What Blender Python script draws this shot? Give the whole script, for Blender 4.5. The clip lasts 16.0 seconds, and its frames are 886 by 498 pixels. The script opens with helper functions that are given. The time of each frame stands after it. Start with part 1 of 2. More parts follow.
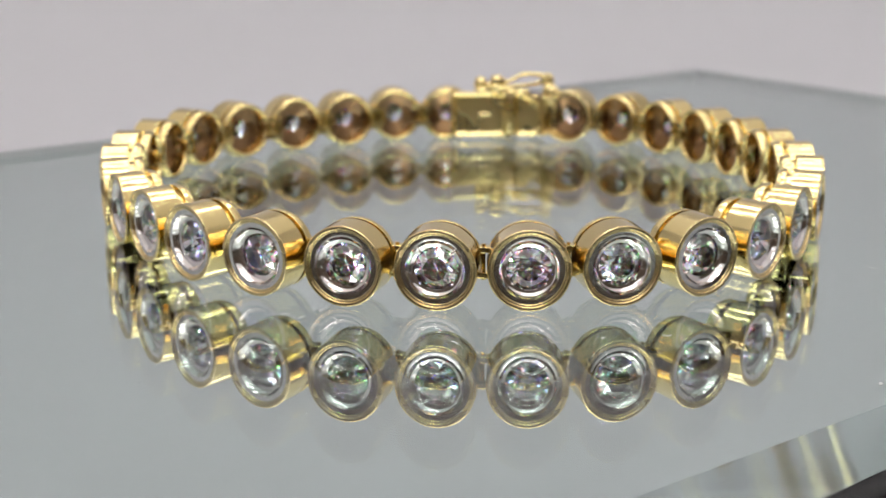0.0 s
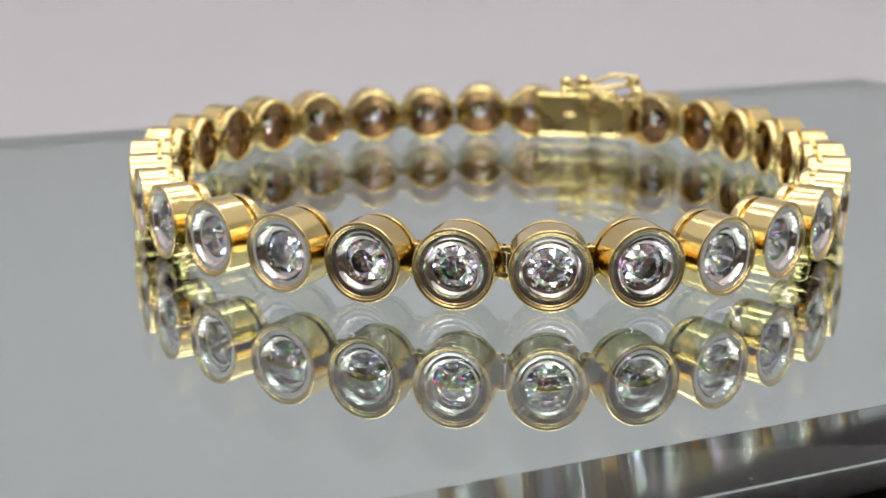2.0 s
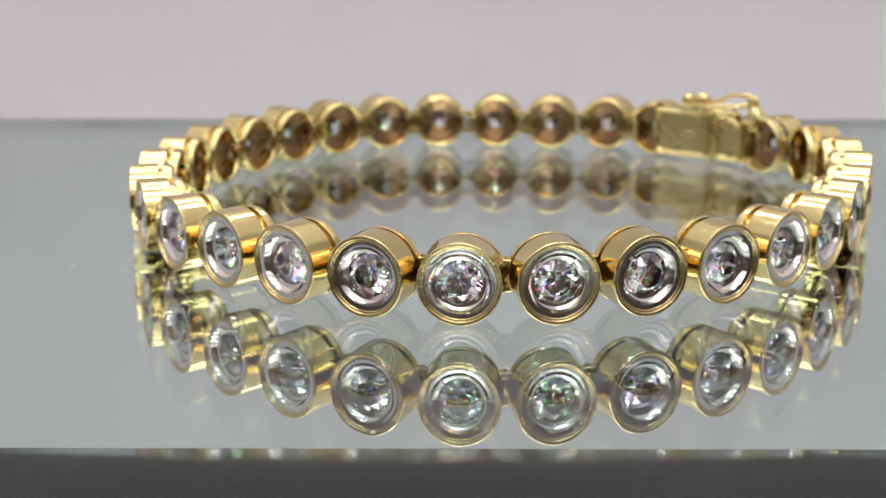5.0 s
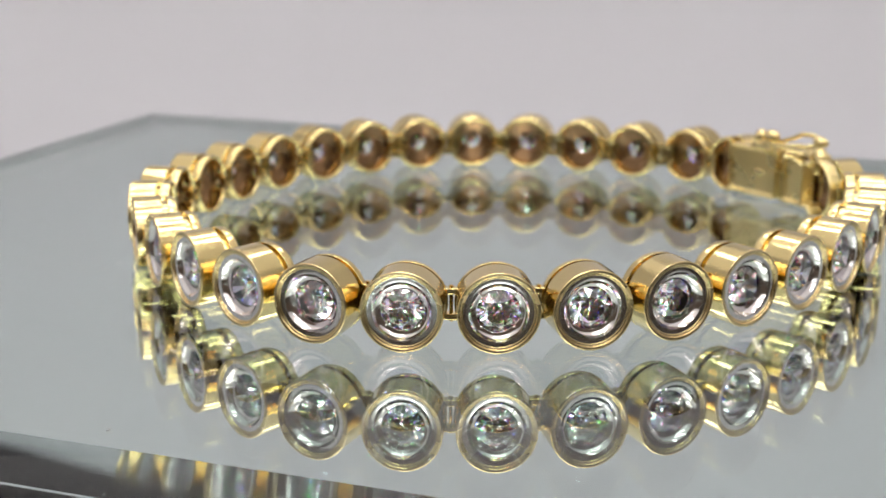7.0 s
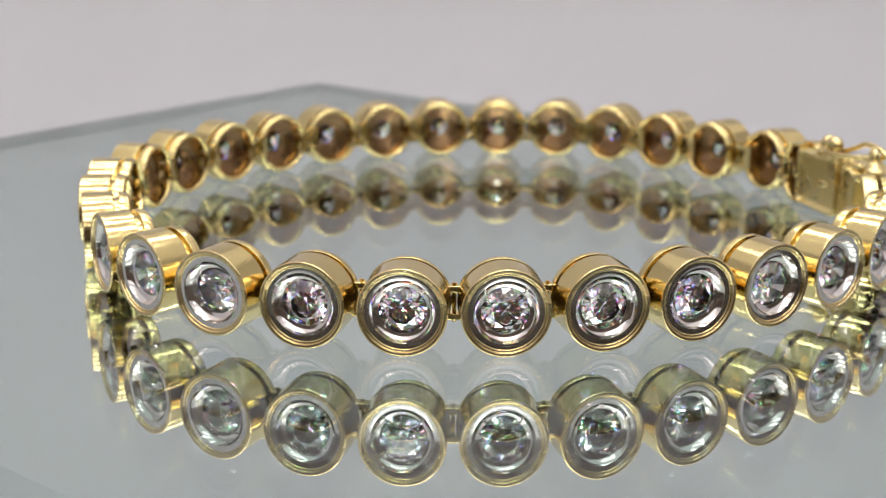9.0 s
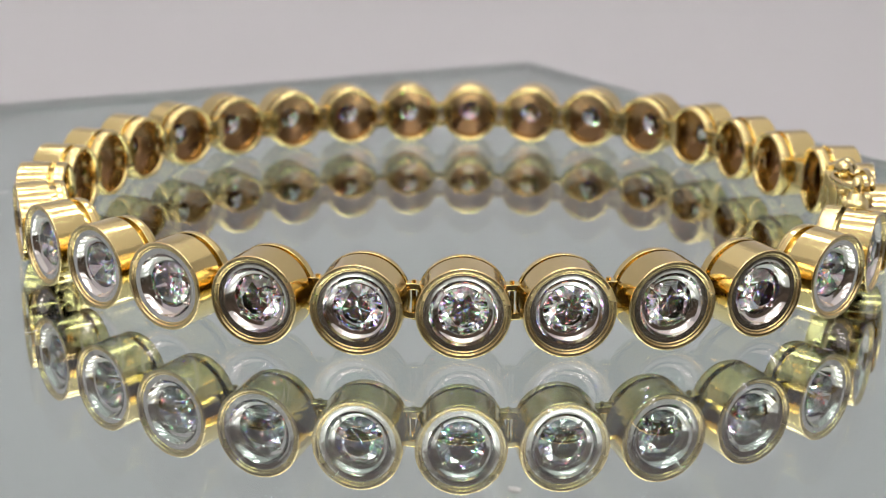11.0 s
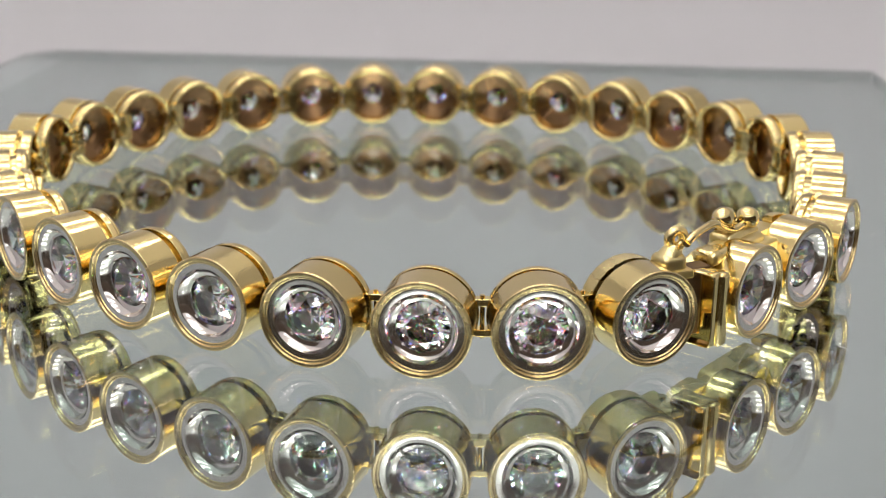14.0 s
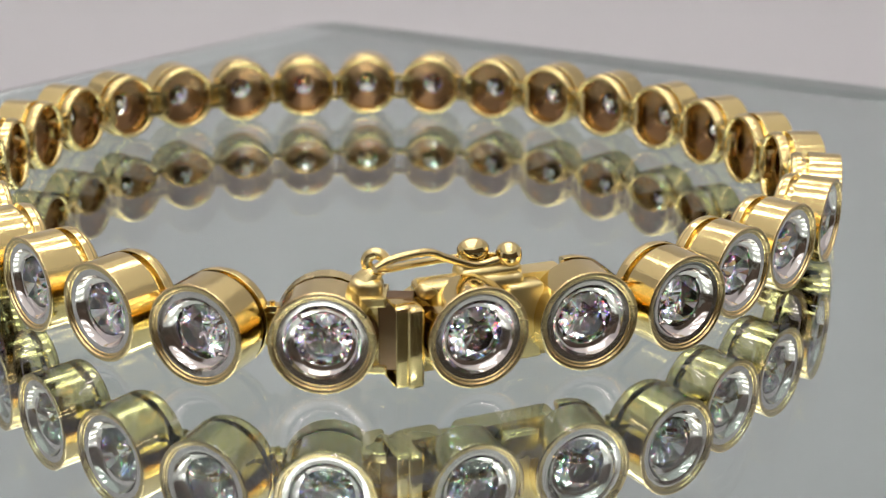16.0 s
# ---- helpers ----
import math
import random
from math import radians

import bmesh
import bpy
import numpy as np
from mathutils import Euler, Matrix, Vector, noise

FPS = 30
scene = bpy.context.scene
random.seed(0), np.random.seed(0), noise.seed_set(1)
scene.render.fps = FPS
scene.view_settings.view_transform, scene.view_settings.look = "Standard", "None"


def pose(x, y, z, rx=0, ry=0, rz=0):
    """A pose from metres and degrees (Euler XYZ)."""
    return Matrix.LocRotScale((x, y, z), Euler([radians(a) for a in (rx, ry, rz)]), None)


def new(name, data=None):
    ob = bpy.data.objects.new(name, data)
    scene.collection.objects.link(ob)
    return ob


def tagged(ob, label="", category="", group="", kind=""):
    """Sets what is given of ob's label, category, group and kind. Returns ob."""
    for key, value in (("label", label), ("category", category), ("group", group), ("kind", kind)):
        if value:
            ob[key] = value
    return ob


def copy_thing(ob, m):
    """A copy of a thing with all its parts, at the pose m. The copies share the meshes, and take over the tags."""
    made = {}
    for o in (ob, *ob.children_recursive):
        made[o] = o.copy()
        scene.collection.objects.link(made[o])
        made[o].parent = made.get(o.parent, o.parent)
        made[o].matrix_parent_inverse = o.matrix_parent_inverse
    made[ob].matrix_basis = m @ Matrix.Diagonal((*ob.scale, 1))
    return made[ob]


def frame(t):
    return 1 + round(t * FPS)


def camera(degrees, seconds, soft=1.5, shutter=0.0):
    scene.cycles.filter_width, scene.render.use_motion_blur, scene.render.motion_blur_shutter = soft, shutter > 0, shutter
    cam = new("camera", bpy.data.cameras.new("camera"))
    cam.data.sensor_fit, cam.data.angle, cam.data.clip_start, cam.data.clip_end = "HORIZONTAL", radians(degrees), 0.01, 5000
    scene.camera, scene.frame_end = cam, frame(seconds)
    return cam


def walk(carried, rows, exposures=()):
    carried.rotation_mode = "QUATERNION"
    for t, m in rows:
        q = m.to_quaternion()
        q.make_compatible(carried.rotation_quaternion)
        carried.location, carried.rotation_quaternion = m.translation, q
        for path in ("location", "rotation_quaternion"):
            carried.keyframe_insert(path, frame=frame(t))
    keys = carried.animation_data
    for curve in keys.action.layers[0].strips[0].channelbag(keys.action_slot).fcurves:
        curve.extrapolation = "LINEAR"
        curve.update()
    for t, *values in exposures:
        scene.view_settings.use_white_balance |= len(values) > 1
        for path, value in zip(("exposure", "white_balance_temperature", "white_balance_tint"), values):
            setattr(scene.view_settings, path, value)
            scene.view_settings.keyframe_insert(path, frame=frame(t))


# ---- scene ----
MM = 0.001

# ---- camera ----
cam = camera(36.5, 16.0, soft=0.75)
cam.data.dof.use_dof = True
cam.data.dof.focus_distance = 0.0722
cam.data.dof.aperture_fstop = 84.0
PATH = [
    (0.0, pose(0.00000, -0.09749, 0.02542, 74.614, 0.071, 1.551)),
    (0.5, pose(0.00000, -0.09717, 0.02491, 74.611, -0.039, 1.579)),
    (1.0, pose(-0.00000, -0.09714, 0.02519, 74.627, -0.033, 1.600)),
    (1.5, pose(0.00000, -0.09694, 0.02541, 74.598, -0.072, 1.547)),
    (2.0, pose(0.00000, -0.09693, 0.02520, 74.572, -0.112, 1.547)),
    (2.5, pose(0.00000, -0.09701, 0.02527, 74.594, -0.087, 1.477)),
    (3.0, pose(0.00000, -0.09679, 0.02472, 74.700, -0.159, 1.393)),
    (3.5, pose(0.00000, -0.09704, 0.02480, 74.753, -0.267, 1.303)),
    (4.0, pose(0.00000, -0.09773, 0.02513, 74.800, -0.229, 0.794)),
    (6.5, pose(-0.00000, -0.09670, 0.02643, 74.702, -0.081, -1.064)),
    (7.0, pose(0.00000, -0.09959, 0.02744, 74.849, -0.240, -1.440)),
    (7.5, pose(0.00000, -0.09903, 0.02801, 74.649, -0.117, -1.690)),
    (8.0, pose(0.00000, -0.09910, 0.02835, 74.523, -0.141, -2.102)),
    (8.5, pose(0.00000, -0.09692, 0.02717, 74.266, -0.294, -2.748)),
    (9.0, pose(0.00000, -0.09535, 0.02648, 74.047, -0.396, -3.553)),
    (11.5, pose(0.00000, -0.09639, 0.02744, 72.462, -0.732, -5.633)),
    (12.0, pose(0.00000, -0.09717, 0.02773, 72.228, -0.840, -5.710)),
    (12.5, pose(0.00000, -0.09779, 0.02756, 72.137, -0.926, -5.767)),
    (13.0, pose(0.00000, -0.09799, 0.02749, 71.986, -0.793, -5.916)),
    (13.5, pose(0.00000, -0.09810, 0.02768, 71.702, -0.717, -5.764)),
    (14.0, pose(0.00000, -0.09756, 0.02728, 71.616, -0.424, -5.790)),
    (14.5, pose(0.00000, -0.09729, 0.02723, 71.316, -0.517, -5.554)),
    (15.0, pose(0.00000, -0.09720, 0.02685, 71.346, -0.498, -5.450)),
    (15.5, pose(0.00000, -0.09711, 0.02664, 71.280, -0.387, -5.268)),
    (16.0, pose(0.00000, -0.09754, 0.02717, 70.973, -0.346, -5.008)),
]
walk(cam, PATH, [(0.0, 0.0, 6500, 10), (4.0, 0.0, 6500, 10), (6.5, 0.10, 6500, 10), (7.5, 0.09, 6500, 10), (9.0, 0.03, 6530, 10), (11.5, -0.04, 6620, 10), (16.0, -0.08, 6650, 10)])

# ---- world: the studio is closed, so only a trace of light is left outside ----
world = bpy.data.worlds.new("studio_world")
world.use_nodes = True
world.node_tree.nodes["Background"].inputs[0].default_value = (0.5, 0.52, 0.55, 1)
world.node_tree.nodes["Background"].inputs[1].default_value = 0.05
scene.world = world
FILL_GLOW = 0.36
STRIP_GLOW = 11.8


# ---- materials ----
def material(name):
    m = bpy.data.materials.new(name)
    m.use_nodes = True
    nt = m.node_tree
    return m, nt, nt.nodes["Principled BSDF"]


def bump(nt, shader, scale, strength, distance, detail=4.0, stretch=None):
    tc = nt.nodes.new("ShaderNodeTexCoord")
    src = tc.outputs["Object"]
    if stretch:
        mp = nt.nodes.new("ShaderNodeMapping")
        mp.inputs["Scale"].default_value = stretch
        nt.links.new(src, mp.inputs["Vector"])
        src = mp.outputs["Vector"]
    no = nt.nodes.new("ShaderNodeTexNoise")
    no.inputs["Scale"].default_value = scale
    no.inputs["Detail"].default_value = detail
    nt.links.new(src, no.inputs["Vector"])
    bp = nt.nodes.new("ShaderNodeBump")
    bp.inputs["Strength"].default_value = strength
    bp.inputs["Distance"].default_value = distance
    nt.links.new(no.outputs["Fac"], bp.inputs["Height"])
    nt.links.new(bp.outputs["Normal"], shader.inputs["Normal"])
    return src, no


def metal(name, tone_a, tone_b, rough_a, rough_b, grain=900.0, relief=0.08, stretch=None, depth=0.00002):
    m, nt, sh = material(name)
    sh.inputs["Metallic"].default_value = 1.0
    src, fine = bump(nt, sh, grain, relief, depth, 4.0, stretch)
    wide = nt.nodes.new("ShaderNodeTexNoise")
    wide.inputs["Scale"].default_value = 350.0
    wide.inputs["Detail"].default_value = 6.0
    nt.links.new(src, wide.inputs["Vector"])
    mix = nt.nodes.new("ShaderNodeMix")
    mix.data_type = "RGBA"
    mix.inputs["A"].default_value = (*tone_a, 1)
    mix.inputs["B"].default_value = (*tone_b, 1)
    nt.links.new(wide.outputs["Fac"], mix.inputs["Factor"])
    nt.links.new(mix.outputs["Result"], sh.inputs["Base Color"])
    mr = nt.nodes.new("ShaderNodeMapRange")
    mr.inputs["From Min"].default_value, mr.inputs["From Max"].default_value = 0.3, 0.75
    mr.inputs["To Min"].default_value, mr.inputs["To Max"].default_value = rough_a, rough_b
    nt.links.new(wide.outputs["Fac"], mr.inputs["Value"])
    nt.links.new(mr.outputs["Result"], sh.inputs["Roughness"])
    return m


GOLD = metal("yellow_gold", (0.86, 0.70, 0.355), (0.77, 0.60, 0.265), 0.05, 0.14, 900.0, 0.4)
TURNED_GOLD = metal("turned_yellow_gold", (0.86, 0.70, 0.355), (0.77, 0.595, 0.26), 0.08, 0.18, 4500.0, 0.55, (0.2, 1.0, 1.0), 0.000022)
GOLD_BRUSHED = metal("satin_yellow_gold", (0.90, 0.745, 0.385), (0.83, 0.665, 0.31), 0.22, 0.38, 700.0, 0.3)
MILLED_GOLD = metal("milled_gold_rim", (0.84, 0.665, 0.365), (0.73, 0.56, 0.28), 0.16, 0.32, 5000.0, 0.7, None, 0.00002)
WHITE_GOLD = metal("white_gold", (0.91, 0.86, 0.83), (0.85, 0.79, 0.755), 0.06, 0.17, 420.0, 1.0, None, 0.00004)


def gem_material():
    """Diamond splits white light: red, green and blue are bent by slightly different amounts."""
    m, nt, sh = material("brilliant_diamond")
    out = nt.nodes["Material Output"]
    nt.nodes.remove(sh)
    last = None
    for tone, ior in (((0.9, 0.9, 0.9), 2.42), ((0.1, 0, 0), 2.385), ((0, 0.1, 0), 2.42), ((0, 0, 0.1), 2.46)):
        g = nt.nodes.new("ShaderNodeBsdfGlass")
        g.inputs["Color"].default_value = (*tone, 1)
        g.inputs["Roughness"].default_value = 0.0
        g.inputs["IOR"].default_value = ior
        if last is None:
            last = g.outputs[0]
        else:
            add = nt.nodes.new("ShaderNodeAddShader")
            nt.links.new(last, add.inputs[0])
            nt.links.new(g.outputs[0], add.inputs[1])
            last = add.outputs[0]
    nt.links.new(last, out.inputs["Surface"])
    return m


DIAMOND = gem_material()


def glass_material(name, tone, rough):
    m, nt, sh = material(name)
    sh.inputs["Base Color"].default_value = (*tone, 1)
    sh.inputs["Transmission Weight"].default_value = 1.0
    sh.inputs["IOR"].default_value = 1.52
    sh.inputs["Roughness"].default_value = rough
    return m, nt, sh


PLATE_GLASS, _, _ = glass_material("plate_glass", (0.96, 0.99, 0.975), 0.0)
EDGE_GLASS, edge_nt, edge_sh = glass_material("ground_edge_glass", (0.90, 0.965, 0.955), 0.0)
bump(edge_nt, edge_sh, 9000.0, 0.5, 0.0000012, 2.0, (0.02, 1.0, 1.0))
SILVERING, silver_nt, silver_sh = material("mirror_silvering")
silver_sh.inputs["Base Color"].default_value = (0.795, 0.884, 0.872, 1)
silver_sh.inputs["Metallic"].default_value = 1.0
silver_sh.inputs["Roughness"].default_value = 0.0


def matte(name, a, b, scale, rough, relief=0.1, grain=None, distance=0.0004):
    m, nt, sh = material(name)
    src, fine = bump(nt, sh, grain or scale * 8, relief, distance)
    wide = nt.nodes.new("ShaderNodeTexNoise")
    wide.inputs["Scale"].default_value = scale
    wide.inputs["Detail"].default_value = 5.0
    nt.links.new(src, wide.inputs["Vector"])
    mix = nt.nodes.new("ShaderNodeMix")
    mix.data_type = "RGBA"
    mix.inputs["A"].default_value = (*a, 1)
    mix.inputs["B"].default_value = (*b, 1)
    nt.links.new(wide.outputs["Fac"], mix.inputs["Factor"])
    nt.links.new(mix.outputs["Result"], sh.inputs["Base Color"])
    sh.inputs["Roughness"].default_value = rough
    return m


BACKDROP = matte("pale_grey_paper", (0.675, 0.66, 0.68), (0.655, 0.64, 0.66), 3.0, 0.9)
BOUNCE_WHITE = matte("bounce_white", (0.78, 0.78, 0.78), (0.74, 0.74, 0.74), 4.0, 0.9)
DARK_WALL = matte("unseen_dark_wall", (0.10, 0.068, 0.045), (0.055, 0.040, 0.029), 3.0, 0.8)
NAVY = matte("navy_plastic", (0.008, 0.017, 0.024), (0.012, 0.024, 0.032), 60.0, 0.5)
DULL_GOLD = metal("dull_dark_red_gold", (0.42, 0.26, 0.135), (0.30, 0.175, 0.085), 0.20, 0.34, 600.0, 0.2)
TARNISHED = metal("tarnished_gold", (0.30, 0.20, 0.12), (0.21, 0.135, 0.08), 0.34, 0.52, 900.0, 0.3)
BLACK = matte("black_felt", (0.010, 0.010, 0.010), (0.018, 0.018, 0.018), 400.0, 0.95)
SAWN_EDGE = matte("sawn_glass_edge", (0.52, 0.57, 0.57), (0.42, 0.47, 0.47), 500.0, 0.6)
LINT = matte("white_lint", (0.85, 0.85, 0.82), (0.75, 0.75, 0.73), 900.0, 0.8)
DUST = matte("pale_dust", (0.55, 0.55, 0.53), (0.4, 0.4, 0.4), 900.0, 0.9)


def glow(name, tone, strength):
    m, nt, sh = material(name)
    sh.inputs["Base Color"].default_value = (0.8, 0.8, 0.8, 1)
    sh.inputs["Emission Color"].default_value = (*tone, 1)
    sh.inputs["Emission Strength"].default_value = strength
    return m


FILL_TOP = glow("fill_glow_top", (1.0, 0.978, 0.965), FILL_GLOW)
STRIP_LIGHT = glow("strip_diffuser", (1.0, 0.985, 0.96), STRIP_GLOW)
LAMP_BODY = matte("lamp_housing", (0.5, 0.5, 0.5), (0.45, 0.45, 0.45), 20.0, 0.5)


# ---- mesh tools ----
def mesh_from(bm, name, *mats, sharp=20.0):
    bmesh.ops.recalc_face_normals(bm, faces=bm.faces)
    me = bpy.data.meshes.new(name)
    bm.to_mesh(me)
    bm.free()
    for m in mats:
        me.materials.append(m)
    if sharp is not None:
        me.shade_smooth()
        me.set_sharp_from_angle(angle=radians(sharp))
    return me


def part(name, me, parent, m=None, label=""):
    ob = new(name, me)
    ob.parent = parent
    if m is not None:
        ob.matrix_basis = m
    return tagged(ob, label=label)


def rounded(points, r, steps=4, closed=True):
    """Fillet the corners of a profile of (x, radius) points in millimetres; a point just past each fillet keeps the flats flat."""
    out = []
    n = len(points)
    for i, pt in enumerate(points):
        b = Vector(pt)
        if not closed and i in (0, n - 1):
            out.append(b)
            continue
        u, w = Vector(points[i - 1]) - b, Vector(points[(i + 1) % n]) - b
        q = min(r, u.length * 0.38, w.length * 0.38)
        p0, p1 = b + u.normalized() * q, b + w.normalized() * q
        out.append(b + u.normalized() * q * 1.22)
        for k in range(steps + 1):
            s = k / steps
            out.append(p0.lerp(b, s).lerp(b.lerp(p1, s), s))
        out.append(b + w.normalized() * q * 1.22)
    return out


def lathe(bm, profile, seg=56, closed=True, lobes=None):
    """Turn a profile of (x, radius), in millimetres, about the X axis."""
    rings = []
    for x, r in profile:
        ring = []
        for k in range(seg):
            a = 2 * math.pi * k / seg
            ring.append(bm.verts.new((x * MM, r * math.cos(a) * MM, r * math.sin(a) * MM)))
        rings.append(ring)
    n = len(rings)
    for i in range(n if closed else n - 1):
        p, q = rings[i], rings[(i + 1) % n]
        for k in range(seg):
            bm.faces.new((p[k], p[(k + 1) % seg], q[(k + 1) % seg], q[k]))
    return rings


def slab(bm, x0, x1, y0, y1, z0, z1, bev=0.12, segs=2):
    """A bevelled block, in millimetres."""
    r = bmesh.ops.create_cube(bm, size=1.0)
    vs = r["verts"]
    bmesh.ops.scale(bm, vec=((x1 - x0) * MM, (y1 - y0) * MM, (z1 - z0) * MM), verts=vs)
    bmesh.ops.translate(bm, vec=((x0 + x1) / 2 * MM, (y0 + y1) / 2 * MM, (z0 + z1) / 2 * MM), verts=vs)
    if bev:
        es = list({e for v in vs for e in v.link_edges})
        bmesh.ops.bevel(bm, geom=es, offset=bev * MM, segments=segs, affect="EDGES", profile=0.5)


def tube(bm, pts, r, seg=12, caps=True):
    """A round wire through points in millimetres."""
    pts = [Vector(q) for q in pts]
    rings = []
    side = None
    for i, c in enumerate(pts):
        d = (pts[min(i + 1, len(pts) - 1)] - pts[max(i - 1, 0)]).normalized()
        if side is None:
            side = d.orthogonal().normalized()
        side = (side - d * side.dot(d)).normalized()
        up = d.cross(side)
        rr = r[i] if isinstance(r, (list, tuple)) else r
        rings.append([bm.verts.new((c + (side * math.cos(2 * math.pi * k / seg) + up * math.sin(2 * math.pi * k / seg)) * rr) * MM) for k in range(seg)])
    for p, q in zip(rings, rings[1:]):
        for k in range(seg):
            bm.faces.new((p[k], p[(k + 1) % seg], q[(k + 1) % seg], q[k]))
    if caps:
        bm.faces.new(rings[0])
        bm.faces.new(rings[-1])


def smooth_path(pts, steps=6):
    """Catmull-Rom through the given points."""
    pts = [Vector(q) for q in pts]
    out = []
    for i in range(len(pts) - 1):
        a, b, c, d = pts[max(i - 1, 0)], pts[i], pts[i + 1], pts[min(i + 2, len(pts) - 1)]
        for k in range(steps):
            t = k / steps
            out.append(0.5 * ((2 * b) + (c - a) * t + (2 * a - 5 * b + 4 * c - d) * t * t + (3 * b - a - 3 * c + d) * t ** 3))
    out.append(pts[-1])
    return out


# ---- the studio round the table ----
RADIUS = 0.5
TOP = 0.36
GROUND = -0.08


def drum(name, a0, a1, mat, label, low=None, high=TOP, fillet=0.16):
    """A stretch of sweep between two bearings: floor, rounded corner and wall, or a band of the wall alone."""
    if low is None:
        prof = [(0.0, GROUND)]
        for k in range(9):
            a = math.pi / 2 * k / 8
            prof.append((RADIUS - fillet + fillet * math.sin(a), GROUND + fillet - fillet * math.cos(a)))
        prof += [(RADIUS, high), (RADIUS + 0.01, high), (RADIUS + 0.01, GROUND - 0.01), (0.0, GROUND - 0.01)]
    else:
        prof = [(RADIUS, low), (RADIUS, high), (RADIUS + 0.01, high), (RADIUS + 0.01, low)]
    bm = bmesh.new()
    n = max(6, int(abs(a1 - a0) / 5))
    cols = []
    for k in range(n + 1):
        a = radians(a0 + (a1 - a0) * k / n)
        cols.append([bm.verts.new((r * math.cos(a), r * math.sin(a), z)) for r, z in prof])
    for c, d in zip(cols, cols[1:]):
        for i in range(len(prof)):
            j = (i + 1) % len(prof)
            bm.faces.new((c[i], d[i], d[j], c[j]))
    bmesh.ops.remove_doubles(bm, verts=bm.verts, dist=0.00001)
    ob = new(name, mesh_from(bm, name, mat, sharp=30))
    return tagged(ob, label=label, category="backdrop", kind="structure")


DARK_TOP = 0.22
drum("backdrop", -17.0, 213.0, BACKDROP, "plain pale grey paper sweep behind the mirror")
# unseen dark wall, added so the rims facing the camera reflect dark
drum("added_dark_wall", 213.0, 343.0, DARK_WALL, "unseen dark wall added on the camera's side", None, DARK_TOP)
# unseen white band above it, added to bounce light into the stones
drum("added_white_band", 213.0, 343.0, BOUNCE_WHITE, "unseen white band added over the dark wall to brighten the stones", DARK_TOP + 0.001, TOP)

# unseen glowing disc, added overhead as even fill light
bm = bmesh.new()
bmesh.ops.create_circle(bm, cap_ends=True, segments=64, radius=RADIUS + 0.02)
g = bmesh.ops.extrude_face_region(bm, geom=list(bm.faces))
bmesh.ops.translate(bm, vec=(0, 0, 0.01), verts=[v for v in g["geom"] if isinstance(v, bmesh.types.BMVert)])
ceiling = new("ceiling", mesh_from(bm, "ceiling", FILL_TOP, sharp=30))
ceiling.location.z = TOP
tagged(ceiling, label="unseen glowing white top added as even fill light", category="ceiling", kind="structure")


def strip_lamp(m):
    lamp = tagged(new("strip_lamp"), label="unseen long white strip lamp near the studio top", category="lamp", group="strip lamps")
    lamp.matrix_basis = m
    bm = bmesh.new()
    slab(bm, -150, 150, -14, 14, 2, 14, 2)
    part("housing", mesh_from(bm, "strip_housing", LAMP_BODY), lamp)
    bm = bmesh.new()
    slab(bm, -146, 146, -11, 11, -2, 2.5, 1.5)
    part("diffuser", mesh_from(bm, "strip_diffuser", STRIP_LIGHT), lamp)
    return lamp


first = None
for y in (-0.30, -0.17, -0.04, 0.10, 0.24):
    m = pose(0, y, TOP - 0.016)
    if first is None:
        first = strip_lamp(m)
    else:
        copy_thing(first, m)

# two more strips, added out of view in front to brighten the stones
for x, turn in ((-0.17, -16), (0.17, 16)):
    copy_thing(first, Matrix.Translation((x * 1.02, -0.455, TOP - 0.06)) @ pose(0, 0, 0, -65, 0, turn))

# ---- mirror plate and its block ----
# the hand-turned stand: its axis is the world's z axis
TURN = [
    (0.0, 65.91), (0.5, 62.94), (1.0, 59.54), (1.5, 56.04), (2.0, 52.62), (2.5, 49.07),
    (3.0, 45.23), (3.5, 41.33), (4.0, 36.70), (6.5, 12.61), (7.0, 7.57), (7.5, 2.25),
    (8.0, -2.94), (8.5, -8.45), (9.0, -14.04), (11.5, -44.37), (12.0, -49.19), (12.5, -56.26),
    (13.0, -61.18), (13.5, -68.00), (14.0, -74.07), (14.5, -81.60), (15.0, -86.86), (15.5, -93.68),
    (16.0, -100.51),
]
PLATE_TURN = -27.6
# from the axis to the middle of the bracelet
SHIFT = pose(8.62 * MM, 5.56 * MM, 0)
ON_STAND = SHIFT @ pose(0, 0, 0, 0, 0, PLATE_TURN)
PLATE_U, PLATE_V, PLATE_T = (-57.8, 74.0), (-54.0, 42.6), 3.95


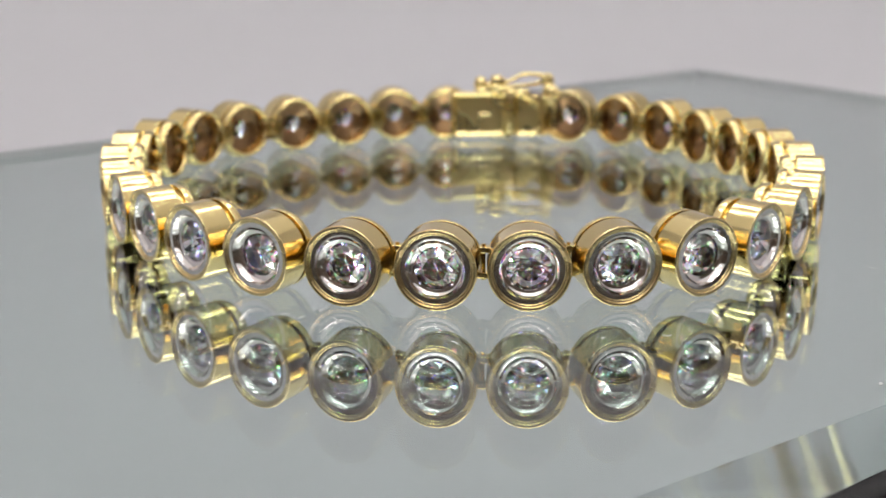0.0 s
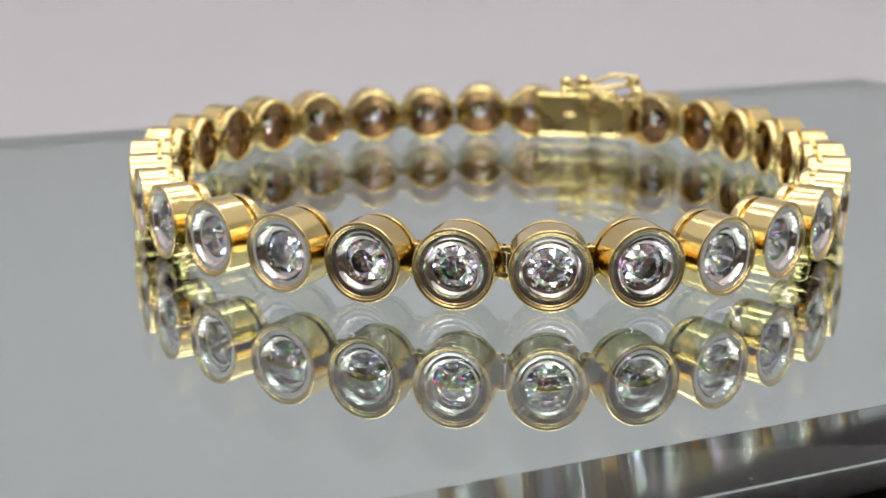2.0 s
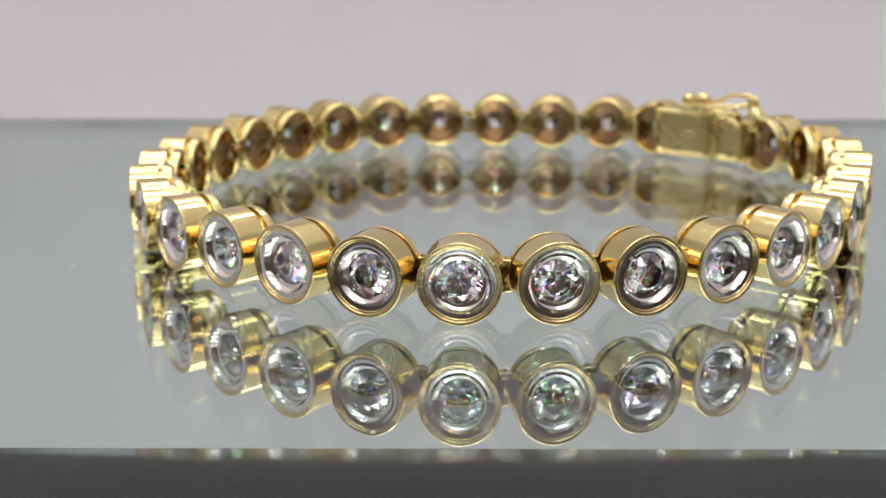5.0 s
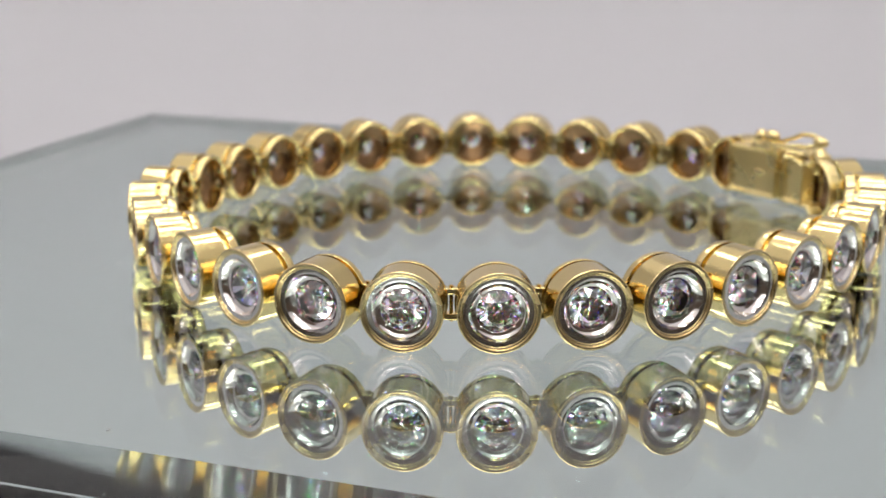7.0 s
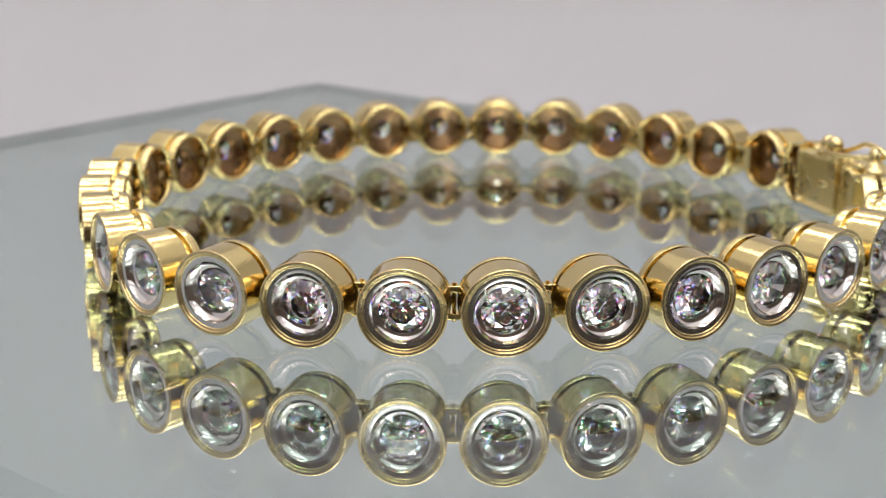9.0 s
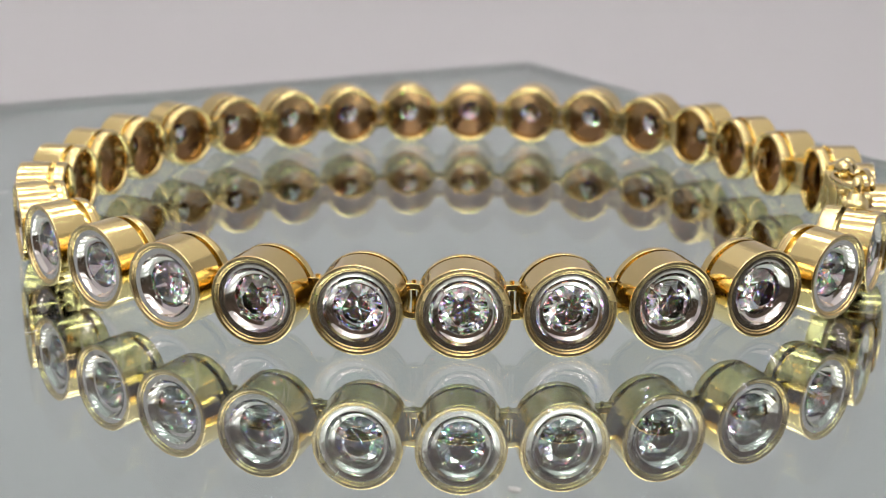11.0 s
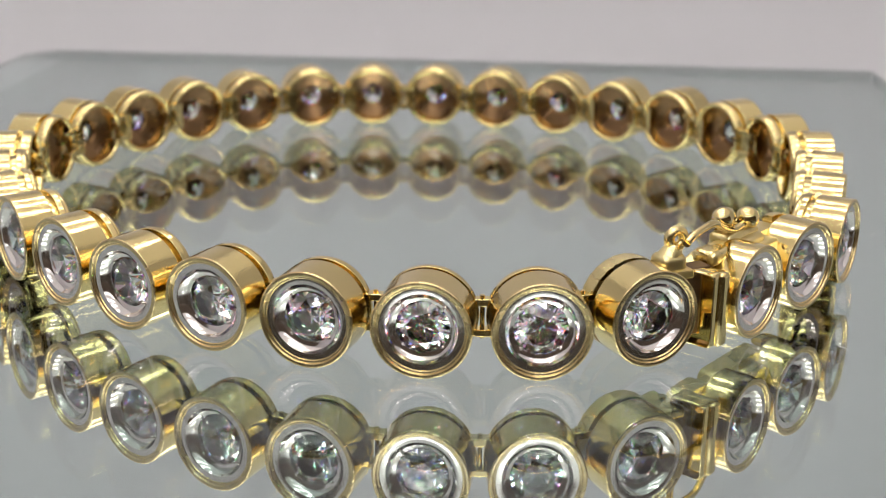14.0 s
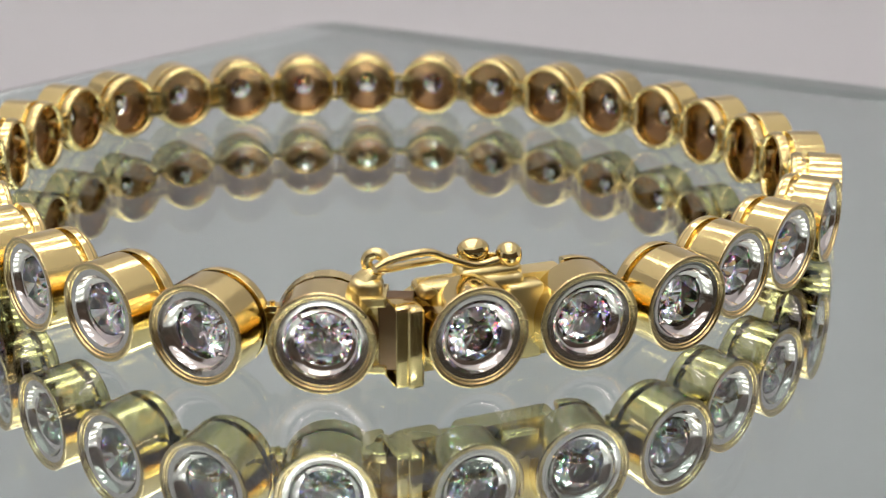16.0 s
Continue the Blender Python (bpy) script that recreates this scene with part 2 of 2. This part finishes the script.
def mirror_plate():
    plate = tagged(new("mirror_plate"), label="thick rectangular mirror glass plate with ground edges", category="mirror")
    bm = bmesh.new()
    u0, u1 = PLATE_U
    v0, v1 = PLATE_V
    # the front rim is polished to a shallow rolled bevel that ends in a soft round, the other sides are sawn and left matt
    rim = [(5.7, 0.0)]
    drop = 0.0
    for k in range(1, 13):
        tilt = radians(5.6 + 3.8 * k / 12)
        drop -= 4.2 / 12 * math.tan(tilt)
        rim.append((5.7 - 4.2 * k / 12, drop))
    rim += [(1.5 * (1 - math.sin(math.pi / 48 * k)), drop - 1.6 * (1 - math.cos(math.pi / 48 * k))) for k in range(1, 25)] + [(0.0, -PLATE_T)]
    loops = []
    for inset, z in rim:
        loops.append([bm.verts.new((x * MM, y * MM, z * MM)) for x, y in ((u0, v0 + inset), (u1, v0 + inset), (u1, v1), (u0, v1))])
    top = bm.faces.new(loops[0])
    low = bm.faces.new(loops[-1][::-1])
    sides = []
    for p, q in zip(loops, loops[1:]):
        for k in range(4):
            sides.append(bm.faces.new((p[k], p[(k + 1) % 4], q[(k + 1) % 4], q[k])))
    for k, f in enumerate(sides):
        if k % 4:
            f.material_index = 3
        else:
            f.material_index = 1
    low.material_index = 2
    part("glass", mesh_from(bm, "plate_glass", PLATE_GLASS, EDGE_GLASS, SILVERING, SAWN_EDGE, sharp=4.5), plate, ON_STAND)
    rnd = random.Random(5)
    spots = [(39.0, -18.6, 0.35), (22.0, -46.0, 0.14), (-8.0, -46.5, 0.16)]
    spots += [(rnd.uniform(-45, 50), rnd.uniform(-46, 30), rnd.uniform(0.04, 0.09)) for k in range(34)]
    for u, v, r in spots:
        bm = bmesh.new()
        bmesh.ops.create_icosphere(bm, subdivisions=1, radius=r * MM)
        for w in bm.verts:
            w.co *= rnd.uniform(0.6, 1.2)
            w.co.z *= 0.5
        part("dust_speck", mesh_from(bm, "dust_speck", DUST), plate, ON_STAND @ pose(u * MM, v * MM, r * 0.3 * MM))
    return plate


plate = mirror_plate()


def display_block():
    block = tagged(new("display_block"), label="dark navy display block under the mirror plate", category="display stand")
    bm = bmesh.new()
    slab(bm, PLATE_U[0] + 6, PLATE_U[1] - 6, PLATE_V[0] + 0.6, PLATE_V[1] - 6, -PLATE_T - 3, -PLATE_T - 0.02, 0.4)
    part("felt_pad", mesh_from(bm, "felt_pad", BLACK), block, ON_STAND, label="thin black felt pad")
    bm = bmesh.new()
    slab(bm, PLATE_U[0] + 6, PLATE_U[1] - 6, PLATE_V[0] - 0.6, PLATE_V[1] - 6, GROUND / MM, -PLATE_T - 3, 1.5, 3)
    part("body", mesh_from(bm, "block_body", NAVY), block, ON_STAND)
    return block


block = display_block()

# ---- bracelet ----
R = 2.57
LINK_X = (37.56, 37.28, 35.05, 31.83, 27.95, 23.58, 18.73, 13.52, 8.07, 2.51, -3.00, -7.94, -11.93, -15.11, -17.41, -18.99, -19.40, -18.51, -16.18, -13.17, -9.44, -4.98, -0.04, 5.34, 10.99, 16.42, 21.49, 26.00, 30.76, 33.50, 36.18)
LINK_Y = (6.70, 1.10, -4.09, -8.80, -12.84, -16.28, -18.98, -20.94, -21.93, -21.77, -20.71, -18.35, -14.62, -10.13, -5.12, 0.19, 5.94, 11.45, 16.55, 21.21, 25.45, 28.87, 31.56, 33.20, 33.67, 32.39, 29.60, 26.33, 23.23, 18.64, 13.37)
LINK_YAW = (4.1, -17.3, -31.1, -40.6, -48.7, -56.2, -64.8, -74.7, -85.6, -95.4, -106.3, -123.7, -141.8, -155.2, -163.9, -171.9, 174.2, 160.9, 150.0, 143.2, 133.1, 122.7, 112.8, 99.9, 84.8, 66.3, 52.8, 48.4, 38.2, 22.9, 27.1)


def brilliant():
    """A round brilliant of 57 facets; its table looks along +X."""
    bm = bmesh.new()
    r, g = 1.40, 0.03
    x0 = 0.93

    def ring(n, rad, x, turn=0.0):
        return [bm.verts.new((x * MM, rad * math.cos(2 * math.pi * (k + turn) / n) * MM, rad * math.sin(2 * math.pi * (k + turn) / n) * MM)) for k in range(n)]
    table = ring(8, r * 0.56, x0 + 0.42)
    crown = ring(8, r * 0.80, x0 + 0.235, 0.5)
    up = ring(16, r, x0 + g)
    low = ring(16, r, x0 - g)
    pav = ring(8, r * 0.24, x0 - 0.965, 0.5)
    tip = bm.verts.new(((x0 - 1.245) * MM, 0, 0))
    bm.faces.new(table)
    for k in range(8):
        k1 = (k + 1) % 8
        bm.faces.new((table[k], crown[k], table[k1]))
        bm.faces.new((crown[k], up[2 * k1], crown[k1], table[k1]))
        bm.faces.new((crown[k], up[2 * k], up[2 * k + 1]))
        bm.faces.new((crown[k], up[2 * k + 1], up[2 * k1]))
        bm.faces.new((low[2 * k], pav[k], low[2 * k + 1]))
        bm.faces.new((low[2 * k + 1], pav[k], low[2 * k1]))
        bm.faces.new((pav[k], tip, pav[k1], low[2 * k1]))
    for k in range(16):
        bm.faces.new((up[k], low[k], low[(k + 1) % 16], up[(k + 1) % 16]))
    bmesh.ops.triangulate(bm, faces=[f for f in bm.faces if len(f.verts) == 4])
    return mesh_from(bm, "diamond", DIAMOND, sharp=None)


def bezel():
    """The front collar: outer wall, rolled rim and a fine step round the dish."""
    bm = bmesh.new()
    prof = rounded([(-0.52, 2.10), (-0.52, R), (1.50, R), (1.55, R - 0.07), (1.54, R - 0.23), (1.43, R - 0.26), (1.43, R - 0.37), (1.36, R - 0.41), (0.6, R - 0.42), (0.2, 1.75)], 0.08, 5)
    lathe(bm, prof)
    for f in bm.faces:
        if all(v.co.x > 1.40 * MM for v in f.verts):
            f.material_index = 1
    return mesh_from(bm, "bezel", TURNED_GOLD, MILLED_GOLD, sharp=70)


def dish():
    """The bright white setting: a flat collar that falls in a curve to the stone."""
    bm = bmesh.new()
    outer = [(1.37, 2.24), (1.367, 2.10), (1.36, 1.96), (1.345, 1.86), (1.23, 1.79), (1.12, 1.71), (1.04, 1.62), (0.99, 1.53), (0.97, 1.42), (0.95, 1.375)]
    prof = outer + [(0.70, 1.25), (0.60, 1.4), (0.9, 2.24)]
    lathe(bm, prof)
    for k in range(4):
        a = math.pi / 4 + math.pi / 2 * k
        b = bmesh.ops.create_uvsphere(bm, u_segments=10, v_segments=6, radius=0.10 * MM)
        bmesh.ops.translate(bm, vec=(1.0 * MM, 1.41 * math.cos(a) * MM, 1.41 * math.sin(a) * MM), verts=b["verts"])
    return mesh_from(bm, "dish", WHITE_GOLD, sharp=35)


def back_ring():
    """The polished collar at the back."""
    bm = bmesh.new()
    prof = rounded([(-0.90, 2.16), (-0.90, R - 0.03), (-1.26, R - 0.03), (-1.31, R - 0.08)], 0.05, 3, False)
    prof += [(-1.36 - 0.24 * math.sin(a), 2.29 + 0.20 * math.cos(a)) for a in [math.pi * k / 12 for k in range(13)]]
    prof += [(-1.30, 2.07), (-0.9, 2.04), (-0.50, 2.02), (-0.50, 2.12)]
    lathe(bm, prof)
    return mesh_from(bm, "back_ring", TURNED_GOLD, sharp=70)


def cup():
    """The bore behind the stone, in duller and darker red gold: a wall and a floor with a hole under the point."""
    bm = bmesh.new()
    prof = rounded([(-0.54, 2.10), (-0.52, 1.96), (-0.42, 1.66), (-0.16, 0.94), (0.06, 0.80), (0.26, 0.92), (-0.20, 2.12)], 0.08)
    lathe(bm, prof)
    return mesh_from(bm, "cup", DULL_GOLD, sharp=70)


def hinge(gap):
    """Two flat bars and a pin that join a link to the next one."""
    bm = bmesh.new()
    h = gap / 2
    slab(bm, -1.25, -0.55, -h, h, 0.55, 0.92, 0.06)
    slab(bm, -1.25, -0.55, -h, h, -1.12, -0.72, 0.06)
    slab(bm, -1.20, -0.70, -h, -0.40, -0.74, 0.58, 0.05)
    tube(bm, [(-0.92, 0.0, -1.27), (-0.92, 0.0, 1.07)], 0.13, 10)
    return mesh_from(bm, "hinge", GOLD)


def half(me, name):
    """The same turned piece cut off where the clasp's box begins."""
    bm = bmesh.new()
    bm.from_mesh(me)
    cut = bmesh.ops.bisect_plane(bm, geom=bm.verts[:] + bm.edges[:] + bm.faces[:], plane_co=(0, -0.45 * MM, 0), plane_no=(0, 1, 0), clear_inner=True)
    bmesh.ops.holes_fill(bm, edges=[e for e in cut["geom_cut"] if isinstance(e, bmesh.types.BMEdge)], sides=0)
    return mesh_from(bm, name, me.materials[0], sharp=70)


def shut_cup():
    """The shallow cup inside the clasp's box."""
    bm = bmesh.new()
    lathe(bm, [(-0.46, 2.06), (-0.42, 1.80), (0.02, 0.92), (0.12, 0.80), (0.26, 0.92), (-0.20, 2.18)])
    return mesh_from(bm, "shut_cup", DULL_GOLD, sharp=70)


SHUT_CUP = shut_cup()
GEM, BEZEL, DISH, RING, CUP = brilliant(), bezel(), dish(), back_ring(), cup()
bracelet = tagged(new("bracelet"), label="yellow gold bracelet of round bezel-set diamonds standing on the mirror", category="bracelet")
poses = [pose(x * MM, y * MM, R * MM, 0, 0, w) for x, y, w in zip(LINK_X, LINK_Y, LINK_YAW)]
links = []
for i, m in enumerate(poses):
    link = part("link", BEZEL, bracelet, m)
    part("setting", DISH, link, label="polished white gold setting")
    part("diamond", GEM, link, pose(0, 0, 0, random.uniform(0, 45), random.uniform(-3, 3), random.uniform(-3, 3)), "round brilliant-cut diamond")
    if 0 < i < 30:
        part("back_ring", RING if i < 29 else half(RING, "half_ring"), link)
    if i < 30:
        part("cup", CUP if i < 29 else half(CUP, "half_cup"), link, label="dull dark red gold cup")
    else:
        part("cup", SHUT_CUP, link, label="dull dark red gold cup")
    links.append(link)
for i in range(29):
    a, b = links[i].matrix_basis, links[i + 1].matrix_basis
    d = (b.translation - a.translation)
    gap = d.length / MM - 2 * 2.35
    yaw = math.degrees(math.atan2(d.x, -d.y))
    mid = a.translation.lerp(b.translation, 0.5)
    part("hinge", hinge(gap + 1.2), links[i], a.inverted() @ pose(*mid, 0, 0, yaw))


def outline(corners, steps=5):
    """A closed outline from corners (a, b, fillet radius)."""
    out = []
    n = len(corners)
    for i, (a, b, r) in enumerate(corners):
        c = Vector((a, b))
        u = (Vector(corners[i - 1][:2]) - c).normalized()
        w = (Vector(corners[(i + 1) % n][:2]) - c).normalized()
        p0, p1 = c + u * r, c + w * r
        for k in range(steps + 1):
            s = k / steps
            out.append(p0.lerp(c, s).lerp(c.lerp(p1, s), s))
    return out


def tray(bm, outer, inner, place, foot, lip, floor, seg=6):
    """A solid with a rounded raised lip round a sunken floor; place(a, b, depth) maps it into the part, in millimetres."""
    loops = [[(p, foot) for p in outer]]
    for k in range(seg + 1):
        f = 0.62 * (1 - math.cos(math.pi * k / seg)) / 2
        rise = 0.2 * math.sin(math.pi * k / seg)
        loops.append([(p.lerp(q, f), lip - 0.2 * (1 if lip > foot else -1) + rise * (1 if lip > foot else -1)) for p, q in zip(outer, inner)])
    loops.append([(q, floor) for q in inner])
    rings = [[bm.verts.new(Vector(place(p.x, p.y, d)) * MM) for p, d in loop] for loop in loops]
    n = len(outer)
    for p, q in zip(rings, rings[1:]):
        for k in range(n):
            bm.faces.new((p[k], p[(k + 1) % n], q[(k + 1) % n], q[k]))
    return rings


def clasp():
    """The closing half is a box behind two stones; the other half carries the tongue and the catch's eye."""
    def back(a, b, d):
        return d, a, b

    def side(a, b, d):
        return a, d, b
    first, last = links[0], links[30]
    # rear of the opening half: round on one side, straight towards the box, and open to the stone
    bm = bmesh.new()
    arc = [radians(48 + 264 * k / 20) for k in range(21)]
    wide = [(2.54 * math.cos(a), 2.54 * math.sin(a), 0.02) for a in arc] + [(2.66, -2.15, 0.35), (2.66, 2.0, 0.2)]
    slim = [(2.06 * math.cos(a), 2.06 * math.sin(a), 0.02) for a in arc] + [(2.16, -1.70, 0.3), (2.16, 1.55, 0.15)]
    tray(bm, outline(wide, 3), outline(slim, 3), back, -0.85, -1.9, -0.80)
    part("back_ring", mesh_from(bm, "d_ring", GOLD_BRUSHED, sharp=50), first)
    # its tail, with the tongue that slides into the box
    bm = bmesh.new()
    slab(bm, -1.52, 0.55, 1.2, 2.95, -1.95, -1.45, 0.12)
    slab(bm, -1.52, 0.55, 1.2, 2.95, 1.45, 1.95, 0.12)
    slab(bm, -1.52, -0.9, 2.5, 2.95, -1.95, 1.95, 0.1)
    slab(bm, -0.5, 0.2, 1.4, 2.7, -1.8, 1.8, 0.1)
    part("tail", mesh_from(bm, "tail", GOLD_BRUSHED), first)
    bm = bmesh.new()
    slab(bm, -0.95, 0.45, 2.55, 4.3, -1.75, 1.65, 0.12, 3)
    slab(bm, -0.75, 0.25, 2.7, 4.2, 1.5, 1.9, 0.08)
    part("tongue", mesh_from(bm, "tongue", TARNISHED), first, label="dull gold tongue of the clasp")
    bm = bmesh.new()
    slab(bm, -1.15, 0.3, 1.15, 2.75, 0.8, 2.72, 0.42, 5)
    tube(bm, smooth_path([(-0.42, 1.85, 2.2), (-0.46, 2.1, 2.6), (-0.5, 2.38, 3.05)], 4), [0.72, 0.70, 0.67, 0.64, 0.60, 0.56, 0.50, 0.44, 0.36], 20)
    loop = [(-0.5, 2.4 + 0.44 * math.cos(a), 3.38 + 0.44 * math.sin(a)) for a in [2 * math.pi * k / 20 for k in range(21)]]
    tube(bm, loop, 0.29, 14, False)
    part("lug", mesh_from(bm, "lug", GOLD_BRUSHED, sharp=60), first)
    # box behind the two closing stones: a long panel with rolled edges, a groove, and a short panel with a round end
    bm = bmesh.new()
    big = [(-0.15, -2.25, 0.55), (-0.15, 2.15, 0.2), (5.45, 2.15, 0.2), (5.45, -2.25, 0.55)]
    flat = [(0.30, -1.78, 0.35), (0.30, 1.74, 0.12), (5.0, 1.74, 0.12), (5.0, -1.78, 0.35)]
    r = tray(bm, outline(big), outline(flat), back, -0.5, -1.86, -1.5)
    bm.faces.new(r[-1])
    bm.faces.new(r[0])
    part("clasp_box", mesh_from(bm, "clasp_box", GOLD_BRUSHED, sharp=35), last)
    bm = bmesh.new()
    end = [(-0.80, -2.25, 0.55), (-0.80, 2.10, 0.2), (-1.9, 2.10, 1.0), (-3.75, 0.9, 1.2), (-3.75, -2.25, 1.1)]
    low = [(-1.22, -1.78, 0.42), (-1.22, 1.68, 0.12), (-1.8, 1.66, 0.55), (-3.3, 0.7, 1.0), (-3.3, -1.78, 0.9)]
    r = tray(bm, outline(end), outline(low), back, -0.5, -1.86, -1.5)
    bm.faces.new(r[-1])
    bm.faces.new(r[0])
    part("box_end", mesh_from(bm, "box_end", GOLD_BRUSHED, sharp=35), last)
    bm = bmesh.new()
    slab(bm, -1.42, -0.52, -1.0, 0.05, -2.1, 2.0, 0.1)
    part("groove_bar", mesh_from(bm, "groove_bar", GOLD_BRUSHED, sharp=35), last)
    bm = bmesh.new()
    slab(bm, -1.40, 0.1, -2.5, 3.0, 1.6, 2.42, 0.36, 5)
    slab(bm, -1.80, -0.35, -0.2, 3.1, 2.0, 2.74, 0.32, 5)
    part("catch_seat", mesh_from(bm, "catch_seat", GOLD_BRUSHED, sharp=35), last)
    bm = bmesh.new()
    slab(bm, -0.75, 0.45, 1.9, 3.9, -2.0, 1.95, 0.25, 3)
    part("spacer", mesh_from(bm, "spacer", GOLD_BRUSHED, sharp=35), last)
    # small oval stamp on the long panel
    bm = bmesh.new()
    bmesh.ops.create_uvsphere(bm, u_segments=20, v_segments=10, radius=0.5 * MM)
    for v in bm.verts:
        v.co = Vector((v.co.x * 0.25, v.co.y * 1.5, v.co.z * 0.6)) + Vector((-1.5, 2.1, -0.05)) * MM
    part("stamp", mesh_from(bm, "stamp", GOLD, sharp=60), last, label="small raised oval stamp")
    # end plate: a thick bar in front, and a sunken panel that faces the tongue
    bm = bmesh.new()
    rim_a = [(-1.25, -2.28, 0.3), (-1.25, 1.85, 0.3), (0.98, 1.85, 0.3), (0.98, -2.28, 0.3)]
    rim_b = [(-1.02, -2.0, 0.2), (-1.02, 1.6, 0.2), (0.78, 1.6, 0.2), (0.78, -2.0, 0.2)]
    r = tray(bm, outline(rim_a), outline(rim_b), side, -3.3, -3.97, -3.6)
    bm.faces.new(r[-1])
    bm.faces.new(r[0])
    slab(bm, -1.2, 1.22, -3.44, -2.60, -2.3, 1.8, 0.26, 4)
    part("end_plate", mesh_from(bm, "end_plate", GOLD), last)
    # safety catch: a bent wire loop that snaps over two beads
    bm = bmesh.new()
    front = [(-0.5, -4.45, 3.40), (-0.45, -3.6, 3.75), (-0.5, -1.9, 3.86), (-0.6, -0.8, 3.38), (-0.75, 0.6, 2.84), (-0.75, 1.6, 2.9), (-0.9, 2.3, 3.0)]
    rear = [(-0.5, -4.45, 3.36), (-1.0, -3.6, 3.1), (-1.6, -2.3, 2.95), (-1.95, -0.8, 2.86), (-2.1, 0.6, 2.8), (-1.8, 1.6, 2.84), (-0.9, 2.3, 3.0)]
    tube(bm, smooth_path(front, 12), 0.2)
    tube(bm, smooth_path(rear, 12), 0.2)
    part("catch_wire", mesh_from(bm, "catch_wire", GOLD, sharp=50), last)
    for x, y, z, r, long in ((-1.45, 0.85, 3.34, 0.62, 1.32), (-0.9, 2.5, 3.08, 0.66, 1.0)):
        bm = bmesh.new()
        bmesh.ops.create_uvsphere(bm, u_segments=40, v_segments=26, radius=r * MM)
        for v in bm.verts:
            v.co.y *= long
        bmesh.ops.translate(bm, vec=(x * MM, y * MM, z * MM), verts=bm.verts)
        tube(bm, [(x, y * 0.96, 2.2), (x, y * 0.98, 2.75), (x, y, z)], [0.62, 0.40, 0.30], 20)
        part("bead", mesh_from(bm, "bead", GOLD, sharp=60), last)


clasp()


def lint():
    """A few short fibres and flecks left on the glass round the bracelet."""
    rnd = random.Random(11)
    for k in range(26):
        m = poses[rnd.randrange(31)]
        spot = m @ Vector((rnd.uniform(2.6, 7.5) * MM, rnd.uniform(-2.6, 2.6) * MM, 0))
        pts = [Vector((0, 0, 0.02))]
        a = rnd.uniform(0, 6.28)
        for j in range(5):
            a += rnd.uniform(-0.9, 0.9)
            pts.append(pts[-1] + Vector((math.cos(a), math.sin(a), 0)) * rnd.uniform(0.06, 0.2))
        bm = bmesh.new()
        tube(bm, smooth_path(pts, 3), rnd.uniform(0.010, 0.018), 6)
        part("lint_fibre", mesh_from(bm, "lint_fibre", LINT), plate, pose(spot.x, spot.y, 0))


lint()


def motions():
    """The stand is turned by hand; all that it carries turns with it."""
    rows = [(t, pose(0, 0, 0, 0, 0, a)) for t, a in TURN]
    for thing in (bracelet, plate, block):
        walk(thing, rows)


motions()
